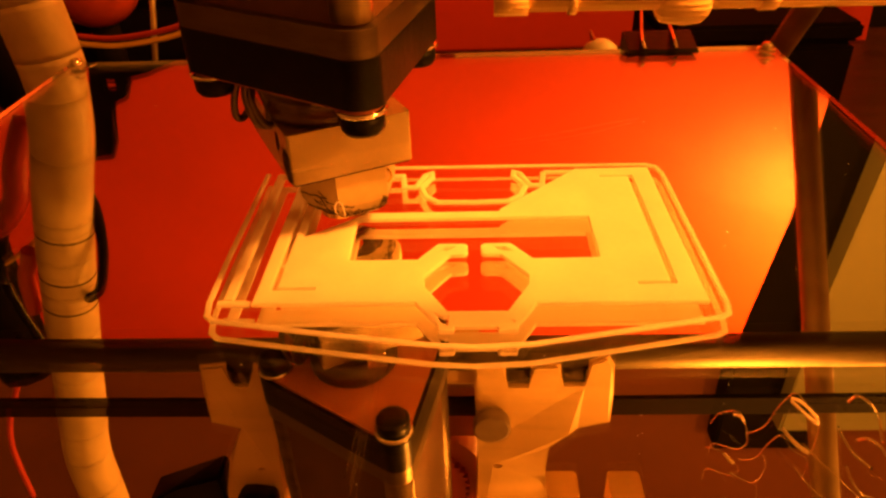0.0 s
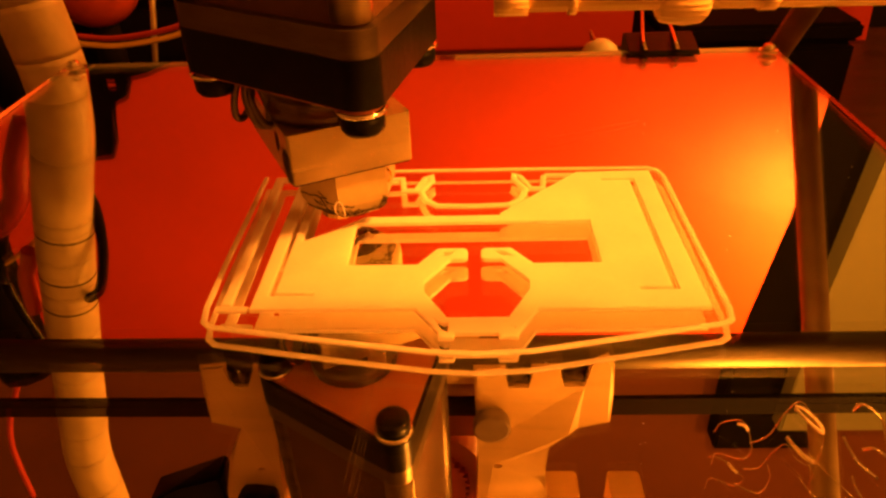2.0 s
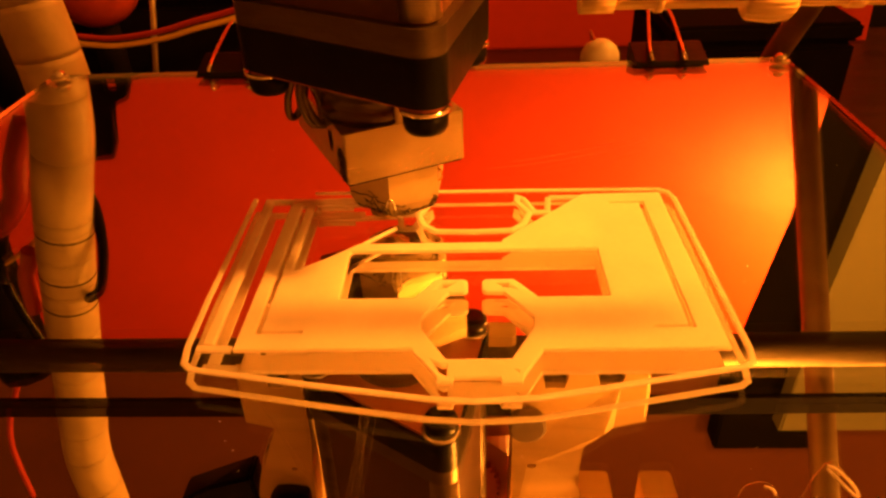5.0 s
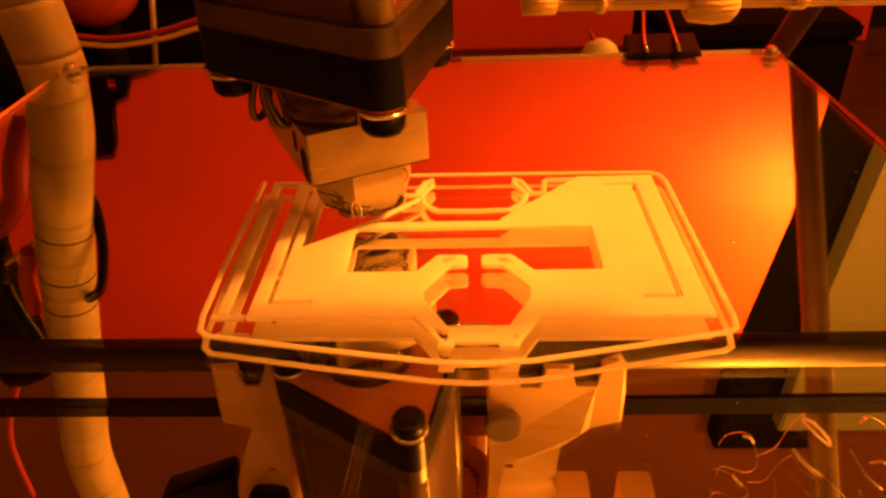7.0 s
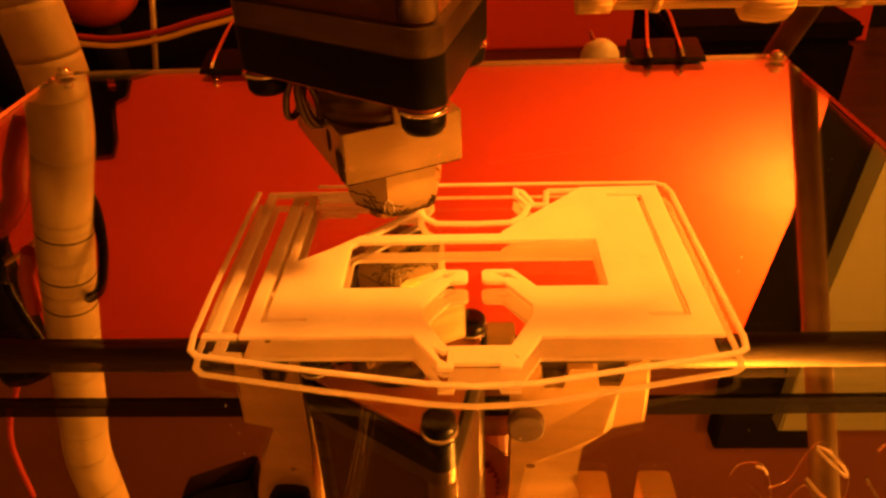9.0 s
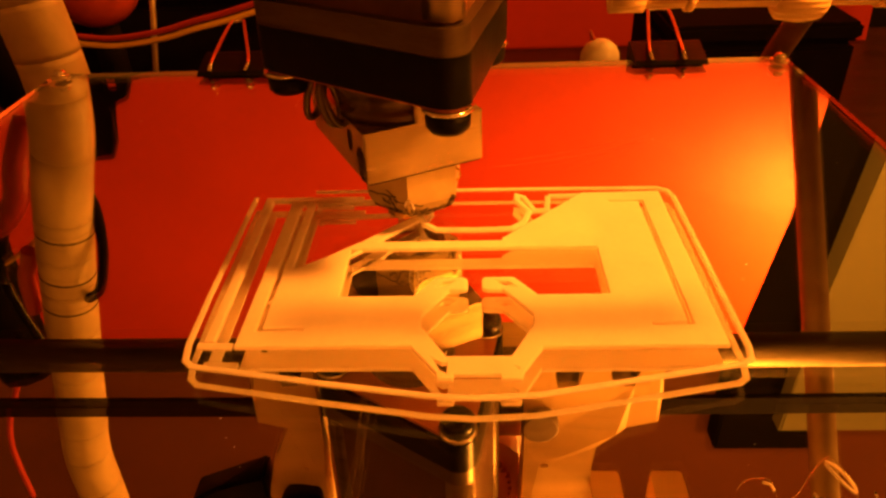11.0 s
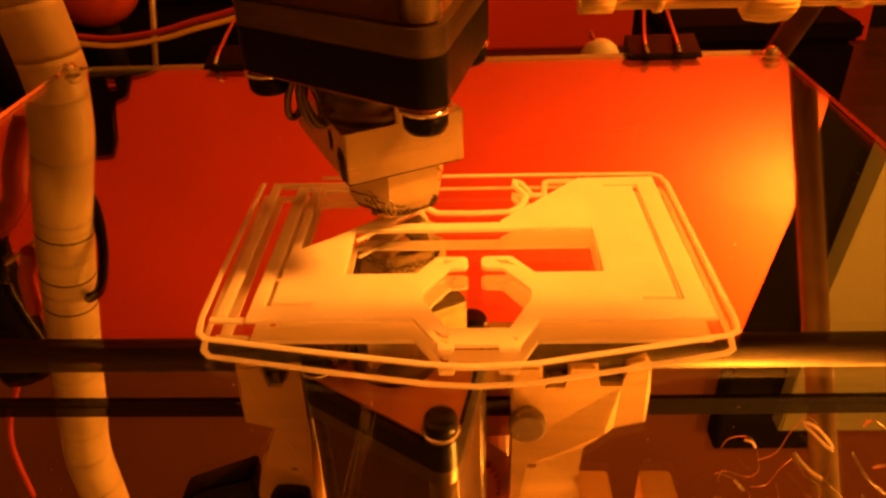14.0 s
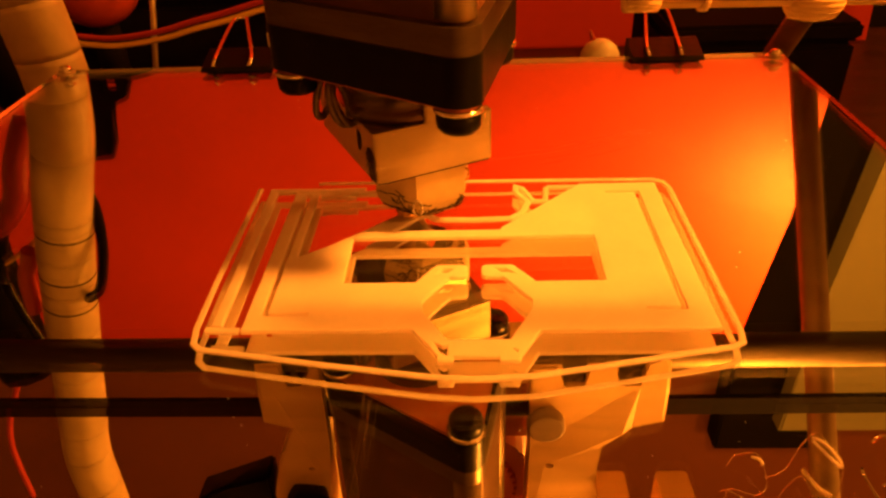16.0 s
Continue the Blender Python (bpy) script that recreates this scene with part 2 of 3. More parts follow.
def turned_box(cx, cy, wx, wy, z0, z1, yaw, corner=0.0, seg=5):
    """An upright box turned by yaw degrees, with rounded upright corners."""
    bm = bmesh.new()
    pts = []
    c = max(corner, 0.01)
    for sx, sy, a0 in ((1, 1, 0), (-1, 1, 90), (-1, -1, 180), (1, -1, 270)):
        for k in range(seg + 1):
            a = radians(a0 + 90 * k / seg)
            pts.append((sx * (wx / 2 - c) + c * math.cos(a), sy * (wy / 2 - c) + c * math.sin(a)))
    ca, sa = math.cos(radians(yaw)), math.sin(radians(yaw))
    lo = [bm.verts.new((cx + x * ca - y * sa, cy + x * sa + y * ca, z0)) for x, y in pts]
    hi = [bm.verts.new((v.co.x, v.co.y, z1)) for v in lo]
    n = len(pts)
    for k in range(n):
        bm.faces.new((lo[k], lo[(k + 1) % n], hi[(k + 1) % n], hi[k]))
    bm.faces.new(lo[::-1])
    bm.faces.new(hi)
    return bm


def hull(points):
    bm = bmesh.new()
    for p in points:
        bm.verts.new(p)
    r = bmesh.ops.convex_hull(bm, input=list(bm.verts))
    bmesh.ops.delete(bm, geom=[g for g in r["geom_unused"] if isinstance(g, bmesh.types.BMVert)], context="VERTS")
    return bm


# ---- setting ----
TZ = -125.0
alone("floor", box(-1600, 2200, -1700, 1150, -900, -850), ROOM, "dim plaster-coloured floor of the room", "floor", kind="structure")
alone("ceiling", box(-1600, 2200, -1700, 1150, 1500, 1550), ROOM, "dim plain ceiling above the printer", "ceiling", kind="structure")
alone("wall_back", box(-1600, 2200, 1100, 1150, -850, 1500), WALLRED, "dim brownish red wall far behind the printer", "wall", kind="structure")
alone("wall_front", box(-1600, 2200, -1700, -1650, -850, 1500), ROOM, "dim plain wall behind the camera", "wall", kind="structure")
alone("wall_left", box(-1600, -1550, -1650, 1100, -850, 1500), ROOM, "dim plain side wall of the room", "wall", kind="structure")
alone("wall_right", box(2150, 2200, -1650, 1100, -850, 1500), ROOM, "dim plain side wall of the room", "wall", kind="structure")
table = thing("table", (-50, 70, -850), "dark-stained table under the printer", "table")
part("tabletop", box(-800, 700, -500, 640, TZ - 30, TZ), TABLE, table, bevel=3)
for lx in (-770, 610):
    for ly in (-470, 550):
        part("leg", box(lx, lx + 60, ly, ly + 60, -850, TZ - 30.5), TABLE, table, bevel=3)
alone("red_panel", plate([[(-900, TZ), (326, TZ), (301, 291), (281, 446), (-900, 456)]], 600, 618, "y"), REDWALL, "bright red painted panel standing behind the printer", "panel", bevel=2)
alone("door_1", plate([[(690, -850), (1500, -850), (1500, 1010), (588, 1010), (597, 740), (625, 400)]], 1000, 1040, "y"), BEIGE, "beige painted door panel in the far room", "door", kind="structure", bevel=4)

# Added block: the dark gap beside the door is put into its colour.
alone("cabinet", box(492, 720, 1045, 1098, -850, 1110), GAP_DARK, "near-black block filling the gap between panel and door", "cabinet", bevel=4)
# Unseen stand; its dish is added to block light going down.
wall_lamp = thing("lamp", (440, 400, TZ), "unseen lamp stand added to carry a light-blocking dish", "lamp")
part("base", spun([(50, TZ), (50, TZ + 6), (46, TZ + 10), (8, TZ + 12)], (440, 400, 0), 32), DARK, wall_lamp)
part("stem", tube(smooth_path([(440, 400, TZ + 10), (444, 400, 60), (438, 406, 180), (406, 420, 246), (372, 430, 262)], 6), 4, 10), DARK, wall_lamp, smooth=True)
part("dish", spun([(8, 262), (30, 265), (48, 277), (50, 277), (32, 263), (9, 259)], (372, 430, 0), 36), DARK, wall_lamp, "dark dish blocking the bulb's downward light", smooth=True)

# ---- print bed ----
bed = thing("print_bed", (-15.6, 100, -8), "mirror glass print bed with a bright ground edge", "printer bed")


def mirror_slab():
    bm = box(-116.5, 85.3, -10, 196.5, -3.2, 0)
    es = [e for e in bm.edges if e.calc_face_angle(0) > 0.6 and min(v.co.z for v in e.verts) > -1]
    bmesh.ops.bevel(bm, geom=es, offset=0.45, segments=2, affect="EDGES")
    for f in bm.faces:
        f.material_index = 1 if f.calc_center_median().z < -3.1 else 0
    return bm


part("mirror", mirror_slab(), [GLASS, SILVER], bed, "clear mirror glass, silvered underneath")
part("base_board", box(-118.6, 87.6, -9, 195.5, -8, -3.3), RED_PLASTIC, bed, "red board under the mirror", bevel=0.6)

# ---- printed part ----
ring = [(-20, 102), (20.3, 102), (20.3, 89), (9.7, 89), (6.6, 93.3), (6.2, 93.6), (2.1, 93.6), (1.6, 93.3), (1.4, 92.8), (1.4, 91.1), (1.6, 90.6), (2.1, 90.3), (4.6, 90.2), (5.0, 89.8), (8.7, 84.2), (8.5, 82.0), (5.1, 75.4),
        (-3.7, 75.4), (-7.3, 81.6), (-7.5, 84.2), (-3.9, 89.8), (-3.5, 90.2), (-1.4, 90.3), (-0.9, 90.6), (-0.7, 91.1), (-0.7, 92.8), (-0.9, 93.3), (-1.4, 93.6), (-5.5, 93.6), (-5.9, 93.3), (-8.8, 89), (-20, 89)]
outline = [(-33, 77.6), (-8.6, 77.6), (-4.9, 72.0), (-4.9, 70.9), (-2.8, 70.9), (-2.6, 71.8), (3.4, 71.8), (3.6, 70.9), (6.2, 70.9), (6.4, 72.0), (9.4, 77.2),
           (34.3, 77.2), (34.3, 120.4), (20.2, 120.2), (5.0, 104.9), (5.0, 104.2), (-18.9, 104.2), (-23.6, 100.0), (-28.6, 96.4), (-28.6, 118.6), (-33, 118.8)]
slit_l = [(-30.9, 117.4), (-30.0, 117.4), (-30.0, 81.6), (-24.0, 81.6), (-24.0, 81.0), (-30.9, 81.0)]
slit_r = [(30.7, 117.2), (29.9, 117.2), (24.6, 117.2), (24.6, 116.7), (29.9, 116.7), (29.9, 82.2), (24.9, 82.2), (24.9, 81.6), (30.7, 81.6)]
eyes = [[(-5.9, 91.0), (-4.6, 92.5), (-2.8, 92.6), (-3.8, 91.6), (-4.8, 91.3)], [(6.6, 91.0), (5.3, 92.5), (3.5, 92.6), (4.5, 91.6), (5.5, 91.3)],
        [(-5.6, 75.1), (-4.2, 74.0), (-3.5, 74.2), (-3.6, 72.1), (-4.5, 72.8)], [(5.5, 73.2), (6.0, 73.0), (5.9, 72.6)]]
printed = thing("printed_part", (0, 95, 0), "half-finished natural white plastic print with an octagonal clamp", "3d print")
part("body", plate([outline, ring, slit_l, slit_r] + eyes, 0.02, 0.80), ABS_FILL, printed, bevel=0.12)
arch = [(14.0, 119.6), (13.4, 114.6), (11.2, 114.6), (9.6, 119.4), (8.4, 120.2), (8.2, 118.6), (10.2, 114.2), (9.0, 110.6), (6.8, 108.6), (0.35, 108.3),
        (-6.1, 108.6), (-8.3, 110.6), (-9.5, 114.2), (-7.5, 118.6), (-7.7, 120.2), (-8.9, 119.4), (-10.5, 114.6), (-12.7, 114.6), (-13.3, 119.6)]
part("outline_bead", bead(arch, 1.1, 0.6), ABS_THIN, printed)
part("outline_bead", bead([(20.6, 119.7), (14.2, 119.7)], 1.0, 0.7), ABS_THIN, printed)
part("outline_bead", bead([(-28.4, 118.1), (-13.4, 119.2)], 1.0, 0.7), ABS_THIN, printed)
part("outline_bead", bead([(-27.9, 116.2), (-27.6, 117.0), (-21.5, 117.0)], 0.9, 0.6), ABS_THIN, printed)
INFILL = []
for i in range(10):
    s0 = -123.0 + i * 0.5
    x1 = -9.8 + 0.2 * i
    INFILL.append(part("infill_line", bead([(104.6 + s0, 104.6), (x1, x1 - s0)], 0.56, 0.55 + 0.02 * (i % 2)), ABS, printed, "narrow diagonal infill line"))
strip = thing("purge_strip", (-37, 100, 0), "thin white plastic outline strip laid on the mirror", "3d print")
part("strip", bead([(-20, 119.9), (-37.5, 119.9), (-36.9, 79.0)], 1.7, 0.6), ABS_THIN, strip)
part("strip", bead([(-38.3, 78.4), (-33.4, 78.2)], 1.2, 0.6), ABS_THIN, strip)
skirt = thing("print_skirt", (0, 70, 0), "thin white plastic skirt line round the print", "3d print")
RUN_L = [(-40.5, 121.2), (-40.2, 90), (-39.8, 79), (-39.2, 75.6), (-38.0, 74.4)]
RUN_F = [(-38.0, 74.4), (-20, 71.0), (-6, 68.6), (0, 68.1), (8, 68.6), (20, 71.0), (35.2, 74.1)]
RUN_R = [(35.2, 74.1), (36.4, 75.0), (36.8, 77.4), (36.8, 119), (36.2, 121.4), (34.4, 122.6)]
RUN_B = [(34.4, 122.6), (10, 123.0), (-29.5, 123.2)]
for run in (RUN_L, RUN_F, RUN_R, RUN_B):
    part("line", bead(run, 0.7 if run is RUN_B else 0.9, 0.4), ABS_THIN, skirt)

# ---- carriage with the hot end ----
head = thing("extruder_carriage", (-8, 100, 30), "moving print head with motor, aluminium heater block and printed carriage", "extruder")
# stepper motor, hanging with one corner towards the viewer
FOOT_AT = [(-6.2, 91.2), (-31.2, 107.6), (-0.4, 119.0), (-25.4, 135.4)]


def round_plate(centres, r, z0, z1, seg=16):
    """A four-cornered plate with round corners of radius r about the centres."""
    bm = bmesh.new()
    mid = Vector((sum(c[0] for c in centres) / 4, sum(c[1] for c in centres) / 4))
    order = sorted(centres, key=lambda c: math.atan2(c[1] - mid.y, c[0] - mid.x))
    pts = []
    for k in range(4):
        a, b, c = (Vector(order[(k + d) % 4]) for d in (-1, 0, 1))
        n0, n1 = Vector(((b - a).y, -(b - a).x)), Vector(((c - b).y, -(c - b).x))
        a0, a1 = math.atan2(n0.y, n0.x), math.atan2(n1.y, n1.x)
        a1 += 2 * math.pi if a1 < a0 else 0
        pts += [(b.x + r * math.cos(a0 + (a1 - a0) * q / seg), b.y + r * math.sin(a0 + (a1 - a0) * q / seg)) for q in range(seg + 1)]
    lo = [bm.verts.new((x, y, z0)) for x, y in pts]
    hi = [bm.verts.new((x, y, z1)) for x, y in pts]
    n = len(pts)
    for k in range(n):
        bm.faces.new((lo[k], lo[(k + 1) % n], hi[(k + 1) % n], hi[k]))
    bm.faces.new(lo[::-1])
    bm.faces.new(hi)
    return bm


# Added plate: its colour is the lit print's reflection on the black cap.
part("cap_reflection_plate", round_plate(FOOT_AT, 2.6, 29.0, 29.55), BROWNRED, head, "brown-red plate painted as the cap underside's reflection")
part("end_cap", round_plate(FOOT_AT, 3.4, 29.6, 36.3), BLACK, head, "black end cap")
part("collar", round_plate(FOOT_AT, 3.3, 36.35, 40.0), STEELB, head, "dark steel end plate with rounded corners")
part("motor_body", round_plate(FOOT_AT, 1.9, 40.05, 96), MOTOR, head, "dark stepper motor body")
for fx, fy in FOOT_AT:
    # Only the front corner is lighter: its highlight is put into the colour.
    part("motor_corner", spun([(2.4, 40.4), (2.8, 40.6), (2.8, 95.8), (2.4, 96)], (fx, fy, 0), 28), LIT_CORNER if fy < 100 else STEELB, head, "rounded metal motor corner", smooth=True)
    foot = part("foot", spun([(1.6, 25.3), (2.6, 25.5), (3.1, 26.2), (3.15, 28.5)], (fx, fy, 0)), BLACK, head, "black rubber foot", smooth=True)
    part("washer", spun([(2.9, 28.4), (3.5, 28.45), (3.6, 28.9), (2.9, 29.0)], (fx, fy, 0), 32), CHROME, foot, "shiny chrome washer", smooth=True)
# scaled about the camera, to fit its direct view
VIEW_FIT[0] = scaled_from_eye(1.05, 0, 0, 65)
# aluminium bar and its slanting side bracket
part("heat_bar", turned_box(-15.6, 109.9, 19.2, 26, 15.7, 23.6, 27, 0.4, 2), ALU, head, "brushed aluminium bar", bevel=0.35)

# Added plate: shade under the bar is put into its near-black colour.
part("bar_underside", turned_box(-15.6, 109.9, 18.8, 25.6, 15.35, 15.68, 27, 0.4, 2), UNDERSIDE_SHADE, head, "near-black plate darkening the bar's underside")
bar = [ob for ob in head.children if ob.name.startswith("heat_bar")][0]
# the bar's scorched end face; a flat dark patch paints the bolt hole's shade
E0, E1 = Vector((-18.34, 94.0, 0)), Vector((-30.14, 117.16, 0))


def on_end(u, z, off=0.08):
    p = E0.lerp(E1, u)
    return (p.x - 0.891 * off, p.y - 0.454 * off, z)


hole = bmesh.new()
ring_v = [hole.verts.new(on_end(0.24 + 0.03 * math.cos(k * 0.449), 20.5 + 1.75 * math.sin(k * 0.449), 0.06)) for k in range(14)]
hole.faces.new(ring_v)
bmesh.ops.solidify(hole, geom=list(hole.faces), thickness=0.3)
part("bolt_hole_patch", hole, SCORCH_DARK, bar, "dark patch standing in for a narrow bolt hole")
marks = bmesh.new()
for k in range(12):
    u, z = random.uniform(0.01, 0.11), random.uniform(15.9, 20.2)
    pts = [on_end(max(0.004, u + random.uniform(-0.03, 0.03)), min(20.8, max(15.8, z + d * random.uniform(0.3, 0.7)))) for d in (-1.5, -0.5, 0.4, 1.4)]
    tube(smooth_path(pts, 4), random.uniform(0.07, 0.2), 6, bm=marks)
tube(smooth_path([on_end(0.005 + 0.01 * (k % 2), 16 + k * 0.45) for k in range(10)], 3), 0.12, 6, bm=marks)
part("scorch_mark", marks, SCORCH_DARK, bar, "dark burnt scribbles along the bar's edge")
# looped wires behind the bar
for cx0, cy0, cz0, tilt in ((-26.3, 103.4, 26.2, 0.25), (-24.0, 102.2, 25.4, -0.2), (-23.4, 102.6, 25.2, -0.3)):
    loop = []
    for k in range(26):
        a = 2 * math.pi * k / 26
        loop.append((cx0 + 1.0 * math.cos(a) + tilt * 3.4 * math.sin(a), cy0 + 1.3 * math.cos(a), cz0 + 3.5 * math.sin(a)))
    part("wire_loop", tube(loop, 0.58, 8, closed=True), STEELB, head, "dull looped wire", smooth=True)
# barrel between bar and motor
part("barrel", spun([(8.1, 23.62), (8.1, 25.0), (7.6, 25.2), (7.6, 27.4), (8.3, 27.6), (8.3, 30.6)], (-15.0, 105.2, 0), 56), STEELB, head, "turned metal barrel with a groove", smooth=True)
part("nut", turned_box(-10.0, 99.6, 3.6, 3.6, 23.62, 26.6, 20, 0.5, 2), ALU, head, "bright square nut", bevel=0.25)
# six-sided heater below, wrapped in tape
HC = Vector((-12.4, 107.0, 0))
hexa = [(HC.x + 8.3 * math.cos(radians(-93.5 + 60 * k)), HC.y + 8.3 * math.sin(radians(-93.5 + 60 * k))) for k in range(6)]
hx = bmesh.new()
rings = [[hx.verts.new((HC.x + (x - HC.x) * f, HC.y + (y - HC.y) * f, z)) for x, y in hexa] for f, z in ((0.45, 5.6), (0.70, 6.0), (0.90, 7.4), (0.985, 9.0), (1.0, 10.0), (1.0, 15.65))]
for ra, rb in zip(rings, rings[1:]):
    for k in range(6):
        hx.faces.new((ra[k], ra[(k + 1) % 6], rb[(k + 1) % 6], rb[k]))
hx.faces.new(rings[0][::-1])
hx.faces.new(rings[-1])
heater = part("heater_block", hx, FOIL, head, "taped six-sided heater block", bevel=0.3)


def on_heater(a, z, off=0.06):
    """A point on the heater's skin at angle a degrees and height z."""
    f = 1.0 if z > 10 else 0.985 + 0.015 * (z - 9) if z > 9 else 0.9 + 0.085 * (z - 7.4) / 1.6 if z > 7.4 else 0.7 + 0.2 * (z - 6.0) / 1.4
    q = (a + 93.5) % 60 - 30
    r = 8.3 * math.cos(radians(30)) / math.cos(radians(q)) * f + off
    return (HC.x + r * math.cos(radians(a)), HC.y + r * math.sin(radians(a)), z)


fray = bmesh.new()
for run in range(3):
    z0 = (7.1, 7.5, 6.7)[run]
    pts = [on_heater(-175 + 190 * k / 60, z0 + random.uniform(-0.28, 0.3)) for k in range(61)]
    tube(pts, (0.13, 0.07, 0.10)[run], 5, bm=fray)
tube(smooth_path([on_heater(-152 + 6 * k, 9.9 + 0.12 * math.sin(2.1 * k) + 0.05 * k) for k in range(8)], 4), 0.10, 5, bm=fray)
for k in range(17):
    a, z = random.gauss(-99, 12), random.gauss(8.6, 0.7)
    da, dz = random.uniform(-9, 9), random.uniform(-1.0, 1.0)
    pts = [on_heater(a + da * q + random.uniform(-3, 3), max(6.2, z + dz * q + random.uniform(-0.35, 0.35))) for q in (-1, -0.5, 0, 0.5, 1)]
    tube(smooth_path(pts, 4), random.uniform(0.05, 0.12), 5, bm=fray)
for k in range(7):
    a, z = random.uniform(-42, -34), random.uniform(8.3, 9.8)
    tube([on_heater(a, z), on_heater(a + 3, z - 0.5), on_heater(a - 1, z - 0.9)], 0.14, 5, bm=fray)
part("residue", fray, SCORCH_DARK, heater, "dark burnt residue in thin wavy lines")
part("wire_clip", tube(smooth_path([on_heater(-97, 6.9, 0.1), on_heater(-99, 8.4, 0.3), on_heater(-95, 10.4, 0.35), on_heater(-90, 10.2, 0.35), on_heater(-88, 8.4, 0.3), on_heater(-91, 7.0, 0.1)], 5), 0.17, 6), CHROME, heater, "bright bent wire", smooth=True)
part("clip_stub", tube(smooth_path([on_heater(-30, 13.8, 0.0), on_heater(-29, 13.4, 0.6), on_heater(-29, 12.2, 0.6), on_heater(-30, 11.6, 0.0)], 5), 0.18, 6), BRASS, heater, "small bent brass wire", smooth=True)
# nozzle, seen in the mirror
part("nozzle", spun([(0.35, 3.85), (0.9, 4.05), (2.2, 4.9), (3.2, 5.2), (3.3, 6.0)], (-14.0, 105.4, 0), 12), BRASS, head, "brass nozzle", smooth=False)
# Added disc gives the heater's underside a darker tone.
part("underside", spun([(3.4, 5.3), (4.6, 5.45), (4.8, 6.1), (3.4, 6.3)], (HC.x, HC.y, 0), 18), SCORCH_DARK, heater, "dark disc under the heater")
# Brass drops are added to give the sparkle round the nozzle.
lumps = bmesh.new()
for k in range(26):
    a, zz = random.uniform(0, 6.28), random.uniform(4.7, 6.2)
    bmesh.ops.create_icosphere(lumps, subdivisions=1, radius=random.uniform(0.15, 0.4), matrix=Matrix.Translation((HC.x + 4.2 * math.cos(a), HC.y + 4.2 * math.sin(a), zz)))
part("nozzle_drops", lumps, BRASS, head, "small brass drops adding glints round the nozzle", smooth=True)
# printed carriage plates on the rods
# scaled about the camera's mirror image, to fit the reflected view
VIEW_FIT[0] = scaled_from_eye(1.05, 0, 0, -69.2)
right = [(7.8, 39.6), (14.9, 39.6), (15.0, 46.4), (20.7, 46.4), (20.5, 39.4), (27.0, 39.4), (27.3, 46.0), (33.2, 46.0), (33.0, 38.6), (37.2, 37.2), (38.6, 39.6), (39.1, 47.2), (39.2, 57.0),
         (31.4, 57.6), (29.6, 59.8), (24.8, 64.3), (24.2, 71.0), (25.2, 77.7), (26.0, 82.4), (26.6, 98), (8.0, 98), (8.3, 80), (8.6, 65.4)]
hole_r = [(13.4 + 1.9 * math.cos(k * 0.524), 71.0 + 1.5 * math.sin(k * 0.524)) for k in range(12)]
part("carriage_plate", plate([right, hole_r], 119, 127, "y"), PRINTED, head, "white printed carriage plate", bevel=0.7)
left = [(-53.1, 39.0), (-47.2, 38.4), (-47.2, 45.6), (-42.6, 45.6), (-41.0, 38.6), (-38.1, 38.6), (-38.7, 50.0), (-38.8, 61.3), (-40.1, 75.4), (-40.5, 98), (-55.7, 98), (-55.3, 82.2), (-53.7, 75.4), (-51.8, 68.1), (-48.5, 63.2), (-46.1, 57.4), (-54.0, 56.6), (-53.5, 46.3)]
hole_l = [(-44.6 + 1.6 * math.cos(k * 0.524), 72.0 + 1.2 * math.sin(k * 0.524)) for k in range(12)]
part("carriage_plate", plate([left, hole_l], 119, 127, "y"), PRINTED, head, "white printed carriage plate", bevel=0.7)
for bx0, bx1 in ((15.5, 20.3), (27.2, 32.7), (-46.9, -43.8)):
    part("bearing", cyl((bx0, 123.8, 43.8), (bx1, 123.8, 43.8), 3.4, seg=16), STEELB, head, "dark linear bearing", smooth=True)
part("motor_bracket", turned_box(-34, 138, 11, 14, 46, 74, 0, 2), BLACK, head, "black motor bracket", bevel=0.5)
part("plate_knob", spun([(1.8, 0), (3.9, 0.3), (4.3, 1.0), (4.3, 3.4), (3.6, 3.6)], (11.8, 119.6, 55.6), 24, turn=Matrix.Rotation(radians(90), 3, "X")), TAPE_EDGE, head, "dull brown round knob", smooth=True)
for x0, w0 in ((25.2, 8.9), (42.0, 8.3)):
    part("tooth", turned_box(x0 + w0 / 2, 123.5, w0, 9, 83.6, 100, 0, 1.2), PRINTED, head, bevel=0.6)
gear_pts = []
for k in range(36):
    for f, r in ((0.0, 13.2), (0.25, 14.4), (0.55, 14.4), (0.8, 13.2)):
        a = 2 * math.pi * (k + f) / 36
        gear_pts.append((-7.0 + r * 0.93 * math.cos(a), 88 + r * 0.93 * math.sin(a)))
part("gear_housing", spun([(3, 0), (17.6, 0), (18.4, 0.8), (18.4, 9), (3, 9)], (-7.0, 137.0, 88.0), 40, turn=Matrix.Rotation(radians(90), 3, "X")), ORANGE, head, "round orange plastic gear housing", smooth=False)
part("gear", plate([gear_pts], 126, 132, "y"), RED_PLASTIC, head, "orange-red plastic gear")
part("back_plate", plate([[(-9.0, 47), (8.4, 47), (8.4, 72), (-9.0, 72)]], 129, 133, "y"), BROWNRED, head, "brown-red plastic back plate", bevel=0.5)
part("carriage_boss", turned_box(4.6, 124.5, 9.2, 5, 33.5, 47, 0, 1.0), PRINTED, head, "white printed boss", bevel=0.4)
